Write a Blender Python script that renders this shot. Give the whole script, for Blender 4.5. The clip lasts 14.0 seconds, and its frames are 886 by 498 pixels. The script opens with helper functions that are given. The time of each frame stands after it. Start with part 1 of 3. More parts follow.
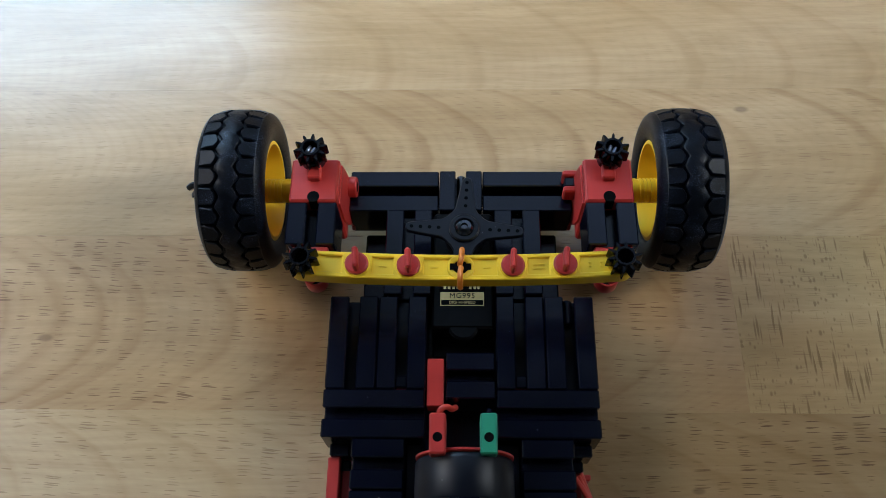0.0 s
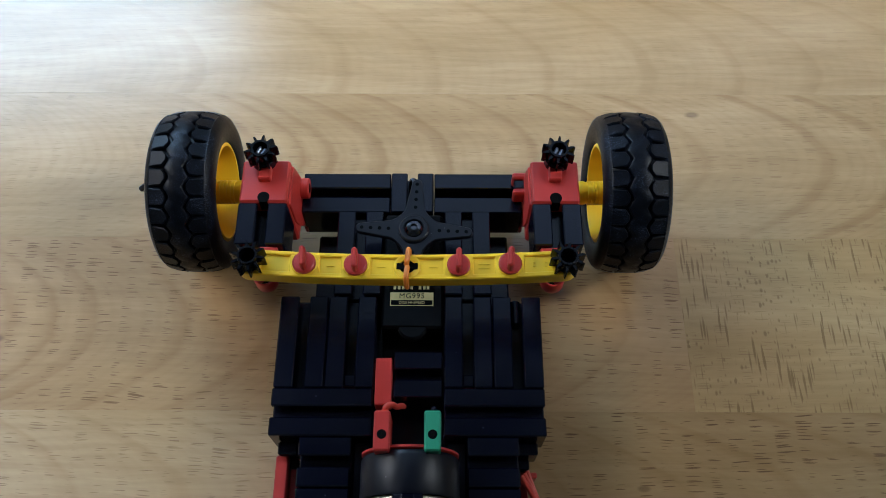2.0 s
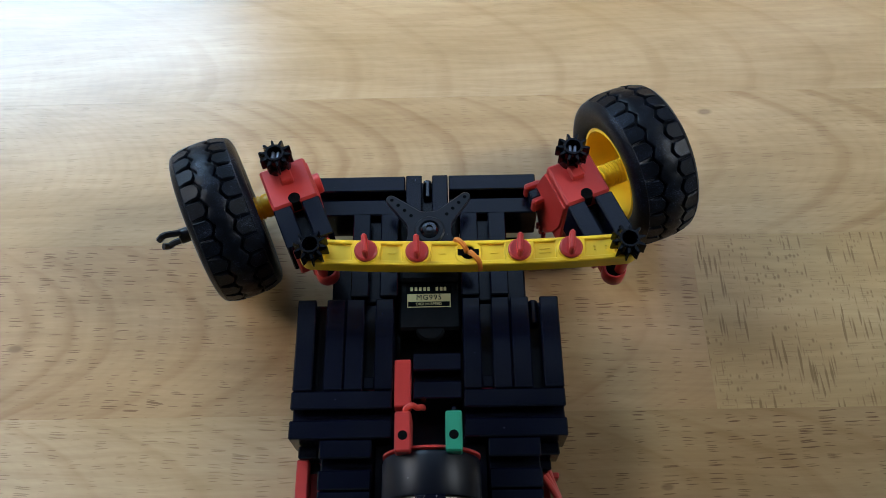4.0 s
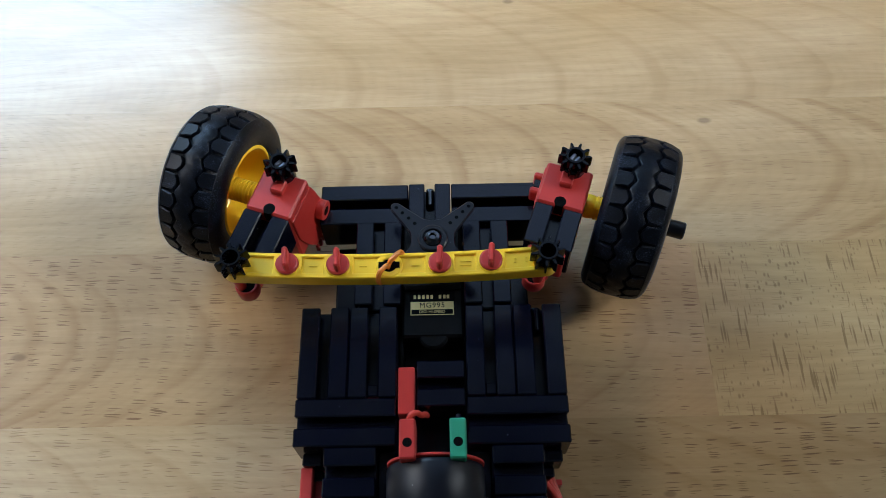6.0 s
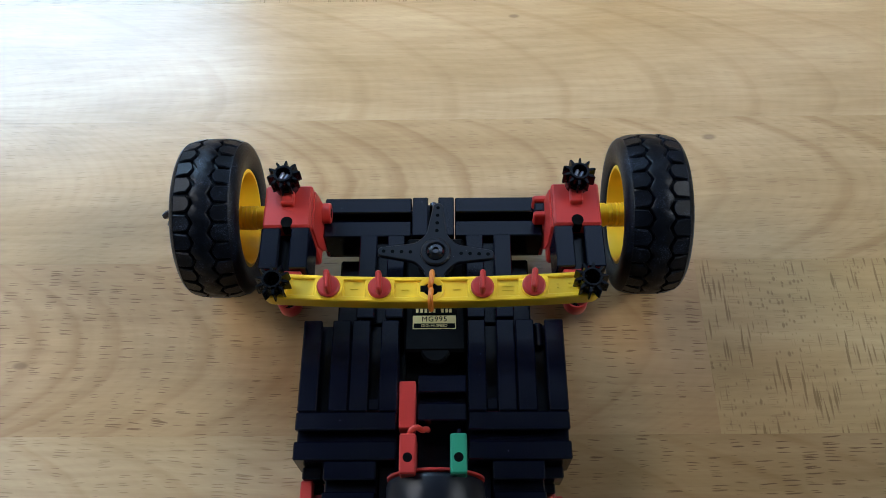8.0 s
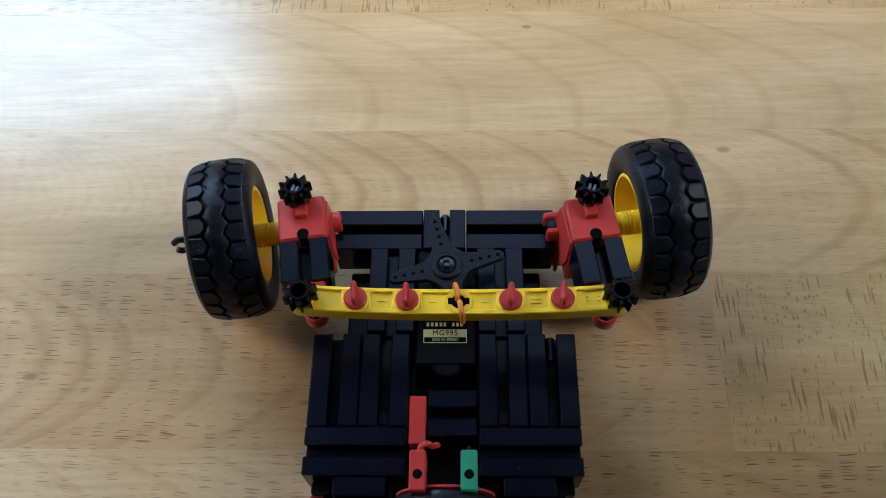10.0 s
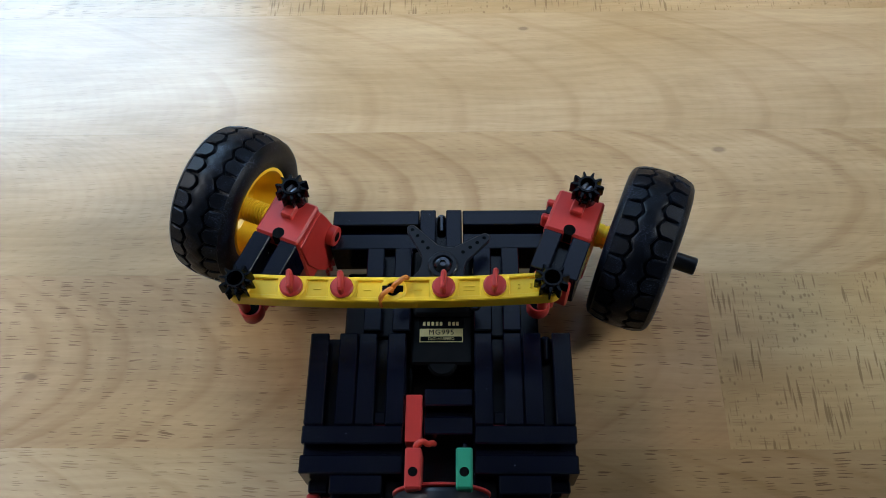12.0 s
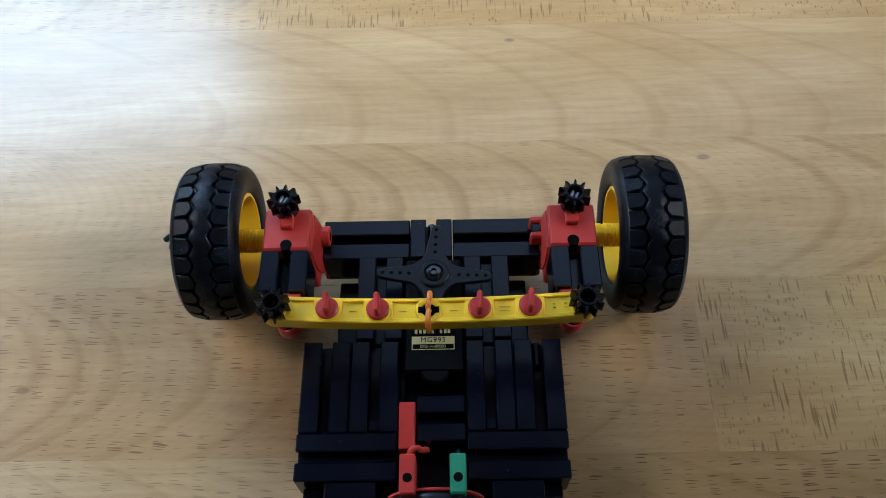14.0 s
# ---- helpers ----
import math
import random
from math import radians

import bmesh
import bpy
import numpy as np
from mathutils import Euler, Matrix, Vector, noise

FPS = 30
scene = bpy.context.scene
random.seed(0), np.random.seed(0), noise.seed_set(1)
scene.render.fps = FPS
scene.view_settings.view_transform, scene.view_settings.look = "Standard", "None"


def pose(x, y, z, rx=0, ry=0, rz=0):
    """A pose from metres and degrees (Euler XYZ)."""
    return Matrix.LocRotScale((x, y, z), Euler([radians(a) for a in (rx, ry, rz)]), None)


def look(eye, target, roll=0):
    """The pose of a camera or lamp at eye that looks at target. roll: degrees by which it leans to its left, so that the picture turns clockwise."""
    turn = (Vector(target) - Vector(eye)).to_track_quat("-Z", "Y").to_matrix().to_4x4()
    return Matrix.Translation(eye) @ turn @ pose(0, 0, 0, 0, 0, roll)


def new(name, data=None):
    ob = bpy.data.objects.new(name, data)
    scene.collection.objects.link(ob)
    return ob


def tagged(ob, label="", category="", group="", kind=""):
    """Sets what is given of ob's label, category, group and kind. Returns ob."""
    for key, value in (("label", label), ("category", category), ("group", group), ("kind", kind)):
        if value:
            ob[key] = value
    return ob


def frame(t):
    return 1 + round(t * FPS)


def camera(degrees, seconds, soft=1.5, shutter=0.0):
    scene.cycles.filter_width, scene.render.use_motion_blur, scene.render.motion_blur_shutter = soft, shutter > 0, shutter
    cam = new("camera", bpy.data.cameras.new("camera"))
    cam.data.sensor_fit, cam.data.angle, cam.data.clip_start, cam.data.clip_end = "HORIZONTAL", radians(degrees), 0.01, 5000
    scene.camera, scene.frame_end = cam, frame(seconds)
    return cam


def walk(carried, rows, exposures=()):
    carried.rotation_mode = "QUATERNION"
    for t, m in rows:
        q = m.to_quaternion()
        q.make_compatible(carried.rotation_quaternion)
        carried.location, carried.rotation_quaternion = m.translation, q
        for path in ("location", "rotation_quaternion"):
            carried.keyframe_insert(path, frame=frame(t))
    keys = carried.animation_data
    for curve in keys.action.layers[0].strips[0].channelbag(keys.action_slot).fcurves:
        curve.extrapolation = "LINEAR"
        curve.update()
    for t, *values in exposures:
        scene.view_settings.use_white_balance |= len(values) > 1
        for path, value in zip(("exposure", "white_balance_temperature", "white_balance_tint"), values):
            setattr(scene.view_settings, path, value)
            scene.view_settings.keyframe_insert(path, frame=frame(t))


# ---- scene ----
cam = camera(55.98, 14.0, soft=0.9)
PATH = [
    (0, pose(0.00056, -0.07057, 0.27186, 25.592, 1.192, 0.627)),
    (0.5, pose(0.00204, -0.07038, 0.27086, 25.511, 1.179, 0.986)),
    (1, pose(0.01106, -0.07830, 0.27058, 26.062, 0.383, -0.752)),
    (1.5, pose(0.01254, -0.08130, 0.27748, 26.408, -1.680, -1.410)),
    (2, pose(0.01078, -0.07435, 0.27346, 26.222, -0.033, 0.204)),
    (2.5, pose(0.00970, -0.07811, 0.27080, 26.661, 1.010, -0.841)),
    (3.7, pose(0.00870, -0.07740, 0.27120, 26.990, 1.100, -0.700)),
    (5, pose(0.00761, -0.07681, 0.27172, 27.341, 1.193, -0.489)),
    (5.5, pose(0.00578, -0.07715, 0.27310, 27.563, 0.988, -0.877)),
    (6, pose(0.00669, -0.07790, 0.27273, 27.570, 0.976, -0.805)),
    (6.5, pose(0.00822, -0.07690, 0.27206, 27.522, 1.164, -0.121)),
    (7, pose(0.00763, -0.07577, 0.27180, 27.546, 1.141, -0.001)),
    (7.5, pose(0.00762, -0.07391, 0.27099, 28.067, 1.392, 0.584)),
    (8, pose(0.00697, -0.07663, 0.27313, 28.262, 0.877, -0.051)),
    (8.2, pose(0.00596, -0.07482, 0.27243, 28.419, 1.092, 0.126)),
    (9.4, pose(0.00640, -0.07400, 0.27240, 28.600, 1.250, 0.420)),
    (10.5, pose(0.00680, -0.07347, 0.27228, 28.784, 1.384, 0.672)),
    (11, pose(0.00832, -0.07441, 0.27233, 28.805, 1.471, 0.525)),
    (11.5, pose(0.00863, -0.07479, 0.27286, 28.908, 1.519, 0.453)),
    (12, pose(0.00890, -0.07549, 0.27325, 28.937, 1.591, 0.526)),
    (12.5, pose(0.00785, -0.07535, 0.27332, 29.000, 1.418, 0.356)),
    (13, pose(0.00771, -0.07595, 0.27562, 29.167, 1.207, 0.126)),
    (13.5, pose(0.00786, -0.07786, 0.27396, 29.557, 1.362, -0.336)),
    (14, pose(0.00778, -0.07807, 0.27576, 29.714, 1.158, -0.514)),
]
walk(cam, PATH, exposures=[(0, -0.13), (1.5, -0.11), (3.0, -0.02), (5, 0.05), (8.5, 0.04), (14, -0.10)])

# ---- light: an overcast sky through one inferred window, and three added fill windows ----
world = bpy.data.worlds.new("world")
scene.world = world
world.use_nodes = True
wn = world.node_tree.nodes
sky = wn.new("ShaderNodeTexSky")
sky.sky_type = "NISHITA"
sky.sun_disc = False
sky.sun_elevation = radians(38)
sky.sun_rotation = radians(150)
world.node_tree.links.new(sky.outputs[0], wn["Background"].inputs[0])
wn["Background"].inputs[1].default_value = 0.12
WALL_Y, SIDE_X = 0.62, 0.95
WIN = (-0.78, -0.24, 0.29, 0.69)       # x0, x1, z0, z1 of the unseen north window, set low and near for falloff
FILL_WIDE = (-0.18, 0.66, 0.40, 1.25)   # a wider, dimmer window beside it, added for blue reflections
FILL_SIDE = (0.02, 0.52, 0.50, 1.02)    # y0, y1, z0, z1 of the windows added in both side walls as fill


def daylight(place, target, width, height, energy, colour, spread=180):
    d = bpy.data.lights.new("unseen_daylight", "AREA")
    d.shape, d.size, d.size_y, d.energy, d.color, d.spread = "RECTANGLE", width, height, energy, colour, radians(spread)
    new("unseen_daylight", d).matrix_world = look(place, target)


# main lamp, at the window known only from its glare on the floor
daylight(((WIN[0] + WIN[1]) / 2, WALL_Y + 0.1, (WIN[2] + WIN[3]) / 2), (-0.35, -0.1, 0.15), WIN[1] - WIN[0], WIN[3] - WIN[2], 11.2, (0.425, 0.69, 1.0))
# dim fill lamp, added to put a blue sheen on the dark plastic
daylight(((FILL_WIDE[0] + FILL_WIDE[1]) / 2, WALL_Y + 0.1, (FILL_WIDE[2] + FILL_WIDE[3]) / 2), (0.2, -0.4, 0.3), FILL_WIDE[1] - FILL_WIDE[0], FILL_WIDE[3] - FILL_WIDE[2], 2.2, (0.47, 0.68, 1.0))
# two narrow side lamps, added and aimed to balance the floor's brightness
for side, target, energy, colour in ((-1, (-0.30, 0.10, 0.0), 0.74, (0.92, 0.94, 1.0)), (1, (0.09, 0.445, 0.0), 2.8, (0.855, 0.935, 1.0))):
    daylight((side * (SIDE_X + 0.1), (FILL_SIDE[0] + FILL_SIDE[1]) / 2, (FILL_SIDE[2] + FILL_SIDE[3]) / 2), target, FILL_SIDE[1] - FILL_SIDE[0], FILL_SIDE[3] - FILL_SIDE[2], energy, colour, 38)


# ---- materials ----
def material(name):
    m = bpy.data.materials.new(name)
    m.use_nodes = True
    t = m.node_tree
    return m, t, t.nodes["Principled BSDF"]


def node(t, kind, **inputs):
    n = t.nodes.new(kind)
    for k, val in inputs.items():
        if isinstance(val, bpy.types.NodeSocket):
            t.links.new(val, n.inputs[k.replace("_", " ")])
        else:
            n.inputs[k.replace("_", " ")].default_value = val
    return n


def calc(t, op, a, b=0.0, c=None):
    n = t.nodes.new("ShaderNodeMath")
    n.operation = op
    for i, val in enumerate((a, b) if c is None else (a, b, c)):
        if isinstance(val, bpy.types.NodeSocket):
            t.links.new(val, n.inputs[i])
        else:
            n.inputs[i].default_value = val
    return n.outputs[0]


def ramp(t, fac, stops):
    n = t.nodes.new("ShaderNodeValToRGB")
    while len(n.color_ramp.elements) < len(stops):
        n.color_ramp.elements.new(0.5)
    for e, (p, c) in zip(n.color_ramp.elements, stops):
        e.position, e.color = p, (*c, 1) if len(c) == 3 else c
    t.links.new(fac, n.inputs[0])
    return n.outputs[0]


def mixed(t, fac, a, b, kind="MIX"):
    n = t.nodes.new("ShaderNodeMix")
    n.data_type, n.blend_type = "RGBA", kind
    for i, val in ((0, fac), (6, a), (7, b)):
        if isinstance(val, bpy.types.NodeSocket):
            t.links.new(val, n.inputs[i])
        elif i == 0:
            n.inputs[0].default_value = val
        else:
            n.inputs[i].default_value = (*val, 1)
    return n.outputs[2]


def bumped(t, bsdf, height, strength, distance):
    b = node(t, "ShaderNodeBump", Height=height, Strength=strength, Distance=distance)
    t.links.new(b.outputs[0], bsdf.inputs["Normal"])


def plastic(name, colour, rough=0.34, grain=0.05, scuff=0.25, specular=0.5, dusty=False):
    """Moulded plastic with handling scuffs and a faint mould texture."""
    m, t, p = material(name)
    pos = node(t, "ShaderNodeNewGeometry").outputs["Position"]
    big = node(t, "ShaderNodeTexNoise", Vector=pos, Scale=90.0, Detail=4.0, Roughness=0.6).outputs[0]
    fine = node(t, "ShaderNodeTexNoise", Vector=pos, Scale=1500.0, Detail=3.0).outputs[0]
    rnd = node(t, "ShaderNodeObjectInfo").outputs["Random"]
    tone = calc(t, "MULTIPLY_ADD", rnd, 0.12, 0.94)
    c = mixed(t, 1.0, colour, mixed(t, big, (0.92, 0.92, 0.92), (1.06, 1.06, 1.06)), "MULTIPLY")
    grey = node(t, "ShaderNodeCombineColor", Red=tone, Green=tone, Blue=tone).outputs[0]
    c = mixed(t, 1.0, c, grey, "MULTIPLY")
    if dusty:
        # sparse pale specks of dust
        v = node(t, "ShaderNodeTexVoronoi", Vector=pos, Scale=260.0, Randomness=1.0)
        few = calc(t, "GREATER_THAN", node(t, "ShaderNodeSeparateColor", Color=v.outputs["Color"]).outputs[0], 0.62)
        speck = calc(t, "MULTIPLY", calc(t, "LESS_THAN", v.outputs["Distance"], 0.055), few)
        film = calc(t, "MULTIPLY", ramp(t, big, [(0.45, (0, 0, 0)), (0.75, (1, 1, 1))]), 0.012)
        c = mixed(t, calc(t, "ADD", calc(t, "MULTIPLY", speck, 0.4), film), c, (0.22, 0.23, 0.26))
    t.links.new(c, p.inputs["Base Color"])
    r = calc(t, "MULTIPLY_ADD", big, scuff, rough - scuff / 2)
    t.links.new(calc(t, "MULTIPLY_ADD", fine, 0.08, r), p.inputs["Roughness"])
    p.inputs["Specular IOR Level"].default_value = specular
    bumped(t, p, fine, grain, 0.0002)
    return m


def rubber(name):
    m, t, p = material(name)
    pos = node(t, "ShaderNodeTexCoord").outputs["Object"]
    dust = node(t, "ShaderNodeTexNoise", Vector=pos, Scale=160.0, Detail=6.0, Roughness=0.7).outputs[0]
    fine = node(t, "ShaderNodeTexNoise", Vector=pos, Scale=2600.0, Detail=2.0).outputs[0]
    # dust mottle; its blue and pale tones also stand in for window sheen
    spots = ramp(t, calc(t, "MULTIPLY", dust, fine), [(0.23, (0.0016, 0.0024, 0.0046)), (0.34, (0.0065, 0.0098, 0.019)), (0.45, (0.050, 0.064, 0.096))])
    t.links.new(spots, p.inputs["Base Color"])
    t.links.new(calc(t, "MULTIPLY_ADD", dust, 0.25, 0.28), p.inputs["Roughness"])
    p.inputs["Specular IOR Level"].default_value = 0.17
    bumped(t, p, calc(t, "MULTIPLY_ADD", dust, 0.5, fine), 0.25, 0.0003)
    return m


def metal(name, colour, rough):
    m, t, p = material(name)
    pos = node(t, "ShaderNodeNewGeometry").outputs["Position"]
    n = node(t, "ShaderNodeTexNoise", Vector=pos, Scale=400.0, Detail=4.0).outputs[0]
    t.links.new(mixed(t, n, colour, [c * 0.8 for c in colour]), p.inputs["Base Color"])
    t.links.new(calc(t, "MULTIPLY_ADD", n, 0.2, rough), p.inputs["Roughness"])
    p.inputs["Metallic"].default_value = 1.0
    return m


def beech(name, axis=None, bend=0.036, tips=(), strength=1.0, flecked=False):
    """Beech laminate, 65 mm strips: grain, pores and an arched figure whose arches end at the tips (mm along x, about the line y = axis);
    flecked: quarter-sawn, with short dark flecks across the strip."""
    m, t, p = material(name)
    pos = node(t, "ShaderNodeNewGeometry")
    sep = node(t, "ShaderNodeSeparateXYZ", Vector=pos.outputs["Position"])
    x, y = sep.outputs[0], sep.outputs[1]
    info = node(t, "ShaderNodeObjectInfo")
    rnd = calc(t, "MULTIPLY_ADD", info.outputs["Random"], 7.3, calc(t, "MULTIPLY", pos.outputs["Random Per Island"], 5.1))

    def vector(ax, ay, sx, sy, shift=0.0):
        return node(t, "ShaderNodeCombineXYZ", X=calc(t, "MULTIPLY", ax, sx), Y=calc(t, "MULTIPLY", ay, sy), Z=calc(t, "ADD", rnd, shift)).outputs[0]

    def field(sx, sy, detail=3.0, rough=0.55, shift=0.0, ay=None):
        return node(t, "ShaderNodeTexNoise", Vector=vector(x, ay or y, sx, sy, shift), Scale=1.0, Detail=detail, Roughness=rough).outputs[0]

    def clamped(value):
        return calc(t, "MINIMUM", calc(t, "MAXIMUM", value, 0.0), 1.0)

    def spots(sx, sy, size, sharp, ay=None):
        """Scattered dashes: cells of 1/sx by 1/sy metres, each with one mark where size allows."""
        v = node(t, "ShaderNodeTexVoronoi", Vector=vector(x, ay or y, sx, sy), Scale=1.0, Randomness=1.0)
        v.voronoi_dimensions = "2D"
        own = node(t, "ShaderNodeSeparateColor", Color=v.outputs["Color"]).outputs[0]
        return clamped(calc(t, "MULTIPLY", calc(t, "SUBTRACT", calc(t, "MULTIPLY", size, calc(t, "MAXIMUM", calc(t, "MULTIPLY_ADD", own, 2.0, -1.0), 0.0)), v.outputs["Distance"]), sharp))

    broad = field(7, 20, 2.0, shift=1.0)
    wavy = calc(t, "MULTIPLY_ADD", broad, 0.012, calc(t, "MULTIPLY_ADD", field(35, 110, 2.0, shift=2.0), 0.003, y))
    # distance along the arches, in mm
    if axis is None:
        off = calc(t, "MULTIPLY_ADD", calc(t, "SUBTRACT", calc(t, "FRACT", calc(t, "DIVIDE", y, 0.065)), 0.5), 65.0, calc(t, "MULTIPLY_ADD", field(3, 5, 1.0, shift=3.0), 60.0, -30.0))
    else:
        off = calc(t, "MULTIPLY_ADD", y, 1000.0, -axis)
    along = calc(t, "MULTIPLY_ADD", calc(t, "MULTIPLY", off, off), bend, calc(t, "MULTIPLY", x, 1000.0))
    along = calc(t, "ADD", along, calc(t, "MULTIPLY_ADD", broad, 14.0, calc(t, "MULTIPLY_ADD", field(45, 150, 3.0, 0.6, shift=4.0), 5.0, -9.5)))
    late, early, plain = (0.76, 0.66, 0.54), (1.05, 1.06, 1.08), (0.99, 0.985, 0.98)
    if tips:
        stops = []
        for q in tips:
            stops += [((q - 6.5 + 260) / 520, early), ((q + 260) / 520, late), ((q + 2.4 + 260) / 520, plain)]
        rings = ramp(t, calc(t, "MULTIPLY_ADD", along, 1 / 520, 0.5), stops)
    else:
        rings = ramp(t, calc(t, "FRACT", calc(t, "MULTIPLY_ADD", along, 1 / 37, rnd)), [(0.0, late), (0.08, plain), (0.8, early), (1.0, late)])
    fine = calc(t, "SINE", calc(t, "MULTIPLY", along, 1.15))
    fine = ramp(t, calc(t, "MULTIPLY_ADD", fine, 0.5, 0.5), [(0.0, (0.955, 0.94, 0.92)), (0.6, (1.01, 1.01, 1.01))])
    light, mid, dark = (0.548, 0.380, 0.206), (0.482, 0.320, 0.160), (0.420, 0.264, 0.119)
    base = ramp(t, field(9, 34, 4.0, 0.6, ay=wavy), [(0.28, dark), (0.5, mid), (0.72, light)])
    base = mixed(t, 1.0, base, ramp(t, field(34, 520, 4.0, 0.6, ay=wavy), [(0.3, (0.90, 0.88, 0.85)), (0.66, (1.05, 1.05, 1.05))]), "MULTIPLY")
    patch = ramp(t, field(10, 26, 2.0, shift=5.0), [(0.3, (0.35, 0.35, 0.35)), (0.6, (1, 1, 1))])
    base = mixed(t, calc(t, "MULTIPLY", patch, 0.8 * strength), base, mixed(t, 1.0, base, rings, "MULTIPLY"))
    base = mixed(t, calc(t, "MULTIPLY", patch, 0.7 * strength), base, mixed(t, 1.0, base, fine, "MULTIPLY"))
    # pores, sparse and in drifts
    drift = ramp(t, field(26, 70, 3.0, shift=8.0), [(0.30, (0.35, 0.35, 0.35)), (0.6, (1, 1, 1))])
    pore = calc(t, "MULTIPLY", spots(130, 1900, calc(t, "MULTIPLY", drift, 0.48), 10.0, wavy), 0.3 if flecked else 0.85)
    pore = calc(t, "MULTIPLY", pore, info.outputs["Alpha"])
    base = mixed(t, pore, base, (0.17, 0.085, 0.035))
    if flecked:
        crowd = ramp(t, field(45, 60, 2.0, shift=6.0), [(0.36, (0.15, 0.15, 0.15)), (0.62, (1, 1, 1))])
        leaning = calc(t, "MULTIPLY_ADD", broad, 0.01, y)
        fleck = calc(t, "MULTIPLY", spots(1050, 95, calc(t, "MULTIPLY", crowd, 0.80), 3.0, leaning), 0.68)
        speck = calc(t, "MULTIPLY", spots(700, 420, calc(t, "MULTIPLY", calc(t, "SUBTRACT", 1.15, crowd), 0.65), 3.0, leaning), 0.6)
        base = mixed(t, calc(t, "MAXIMUM", fleck, speck), base, (0.20, 0.115, 0.045))
    # small knots
    for kx, ky, kr in ((-0.1445, 0.0252, 0.0017), (0.109, 0.1200, 0.0017), (0.0752, -0.0251, 0.0013), (0.0340, 0.1855, 0.0014)):
        dx = calc(t, "MULTIPLY", calc(t, "SUBTRACT", x, kx), 0.5)
        dy = calc(t, "SUBTRACT", y, ky)
        dist = calc(t, "SQRT", calc(t, "ADD", calc(t, "MULTIPLY", dx, dx), calc(t, "MULTIPLY", dy, dy)))
        knot = calc(t, "MAXIMUM", calc(t, "SUBTRACT", 1.0, calc(t, "DIVIDE", dist, kr)), 0.0)
        base = mixed(t, calc(t, "MINIMUM", calc(t, "MULTIPLY", knot, 1.0), 0.5), base, (0.13, 0.07, 0.04))
    base = mixed(t, 1.0, base, info.outputs["Color"], "MULTIPLY")
    t.links.new(base, p.inputs["Base Color"])
    smear = field(11, 11, 4.0, shift=9.0)
    t.links.new(calc(t, "MULTIPLY_ADD", smear, 0.12, 0.42), p.inputs["Roughness"])
    p.inputs["Coat Weight"].default_value = 1.0
    t.links.new(calc(t, "MULTIPLY_ADD", smear, 0.05, 0.215), p.inputs["Coat Roughness"])
    p.inputs["Specular IOR Level"].default_value = 0.2
    relief = calc(t, "MULTIPLY_ADD", field(60, 900, 3.0, ay=wavy), 0.6, calc(t, "MULTIPLY", pore, -0.8))
    bumped(t, p, calc(t, "MULTIPLY_ADD", field(700, 1300, 2.0, shift=7.0), 0.5, relief), 0.11, 0.0005)
    return m


def paint(name, colour):
    m, t, p = material(name)
    pos = node(t, "ShaderNodeNewGeometry").outputs["Position"]
    n = node(t, "ShaderNodeTexNoise", Vector=pos, Scale=6.0, Detail=6.0).outputs[0]
    t.links.new(mixed(t, n, [c * 0.95 for c in colour], colour), p.inputs["Base Color"])
    p.inputs["Roughness"].default_value = 0.75
    bumped(t, p, node(t, "ShaderNodeTexNoise", Vector=pos, Scale=300.0).outputs[0], 0.1, 0.001)
    return m


# the blue in BLACK, DEEP and CAP stands in for reflected sky
BLACK = plastic("black_plastic", (0.0008, 0.0014, 0.0070), 0.20, 0.04, 0.12, 0.42, True)
DEEP = plastic("black_servo_plastic", (0.0014, 0.0020, 0.0055), 0.30, 0.08, 0.2, 0.40, True)
CAP = plastic("black_motor_cap", (0.0014, 0.0022, 0.0065), 0.36, 0.08, 0.15, 0.36, True)
GEAR = plastic("black_gear_plastic", (0.0007, 0.0009, 0.0024), 0.22, 0.04, 0.1, 0.24)
SERVO = plastic("black_servo_case", (0.0016, 0.0016, 0.002), 0.45, 0.08, 0.15, 0.12, True)
RED = plastic("red_plastic", (0.50, 0.034, 0.026), 0.36, 0.03, 0.2)
YELLOW = plastic("yellow_plastic", (0.93, 0.585, 0.024), 0.36, 0.03, 0.2)
GREEN = plastic("green_plastic", (0.015, 0.24, 0.13), 0.4, 0.03, 0.2)
ORANGE = plastic("orange_wire", (0.72, 0.20, 0.02), 0.45, 0.02, 0.15)
CABLE = plastic("red_cable", (0.62, 0.05, 0.03), 0.4, 0.02, 0.15)
RUBBER = rubber("tyre_rubber")
STEEL = metal("motor_steel", (0.50, 0.45, 0.33), 0.38)
SCREW = metal("screw_steel", (0.12, 0.12, 0.13), 0.1)
PIN = metal("pin_metal", (0.34, 0.36, 0.42), 0.25)
GOLD = metal("gold_print", (0.85, 0.66, 0.30), 0.34)
# label black; also colours the flat discs that paint shade inside holes
INK_AND_BORE = plastic("label_and_bore_black", (0.0015, 0.0015, 0.0015), 0.6, 0.0, 0.1, 0.05)
WOOD = beech("beech_laminate", strength=0.5)
FLECK = beech("flecked_beech_laminate", strength=0.2, flecked=True)
ARCHED = {
    0: beech("beech_laminate_looped", 32, 0.034, (-185, -160, -141, -126, -112, -79, -48, 45, 75), 0.8),
    1: beech("beech_laminate_arched", 98, 0.036, (-62, -44, -33, -13, 14, 48, 85, 112, 160, 188), 1.0),
    2: beech("beech_laminate_pointed", 141, 0.026, (-90, -30, 8, 55, 95, 132, 162, 205), 0.5),
}
WHITE = paint("wall_paint", (0.46, 0.45, 0.43))
FRAME = paint("white_window_paint", (0.8, 0.8, 0.78))
glass, gt, gp = material("window_glass")
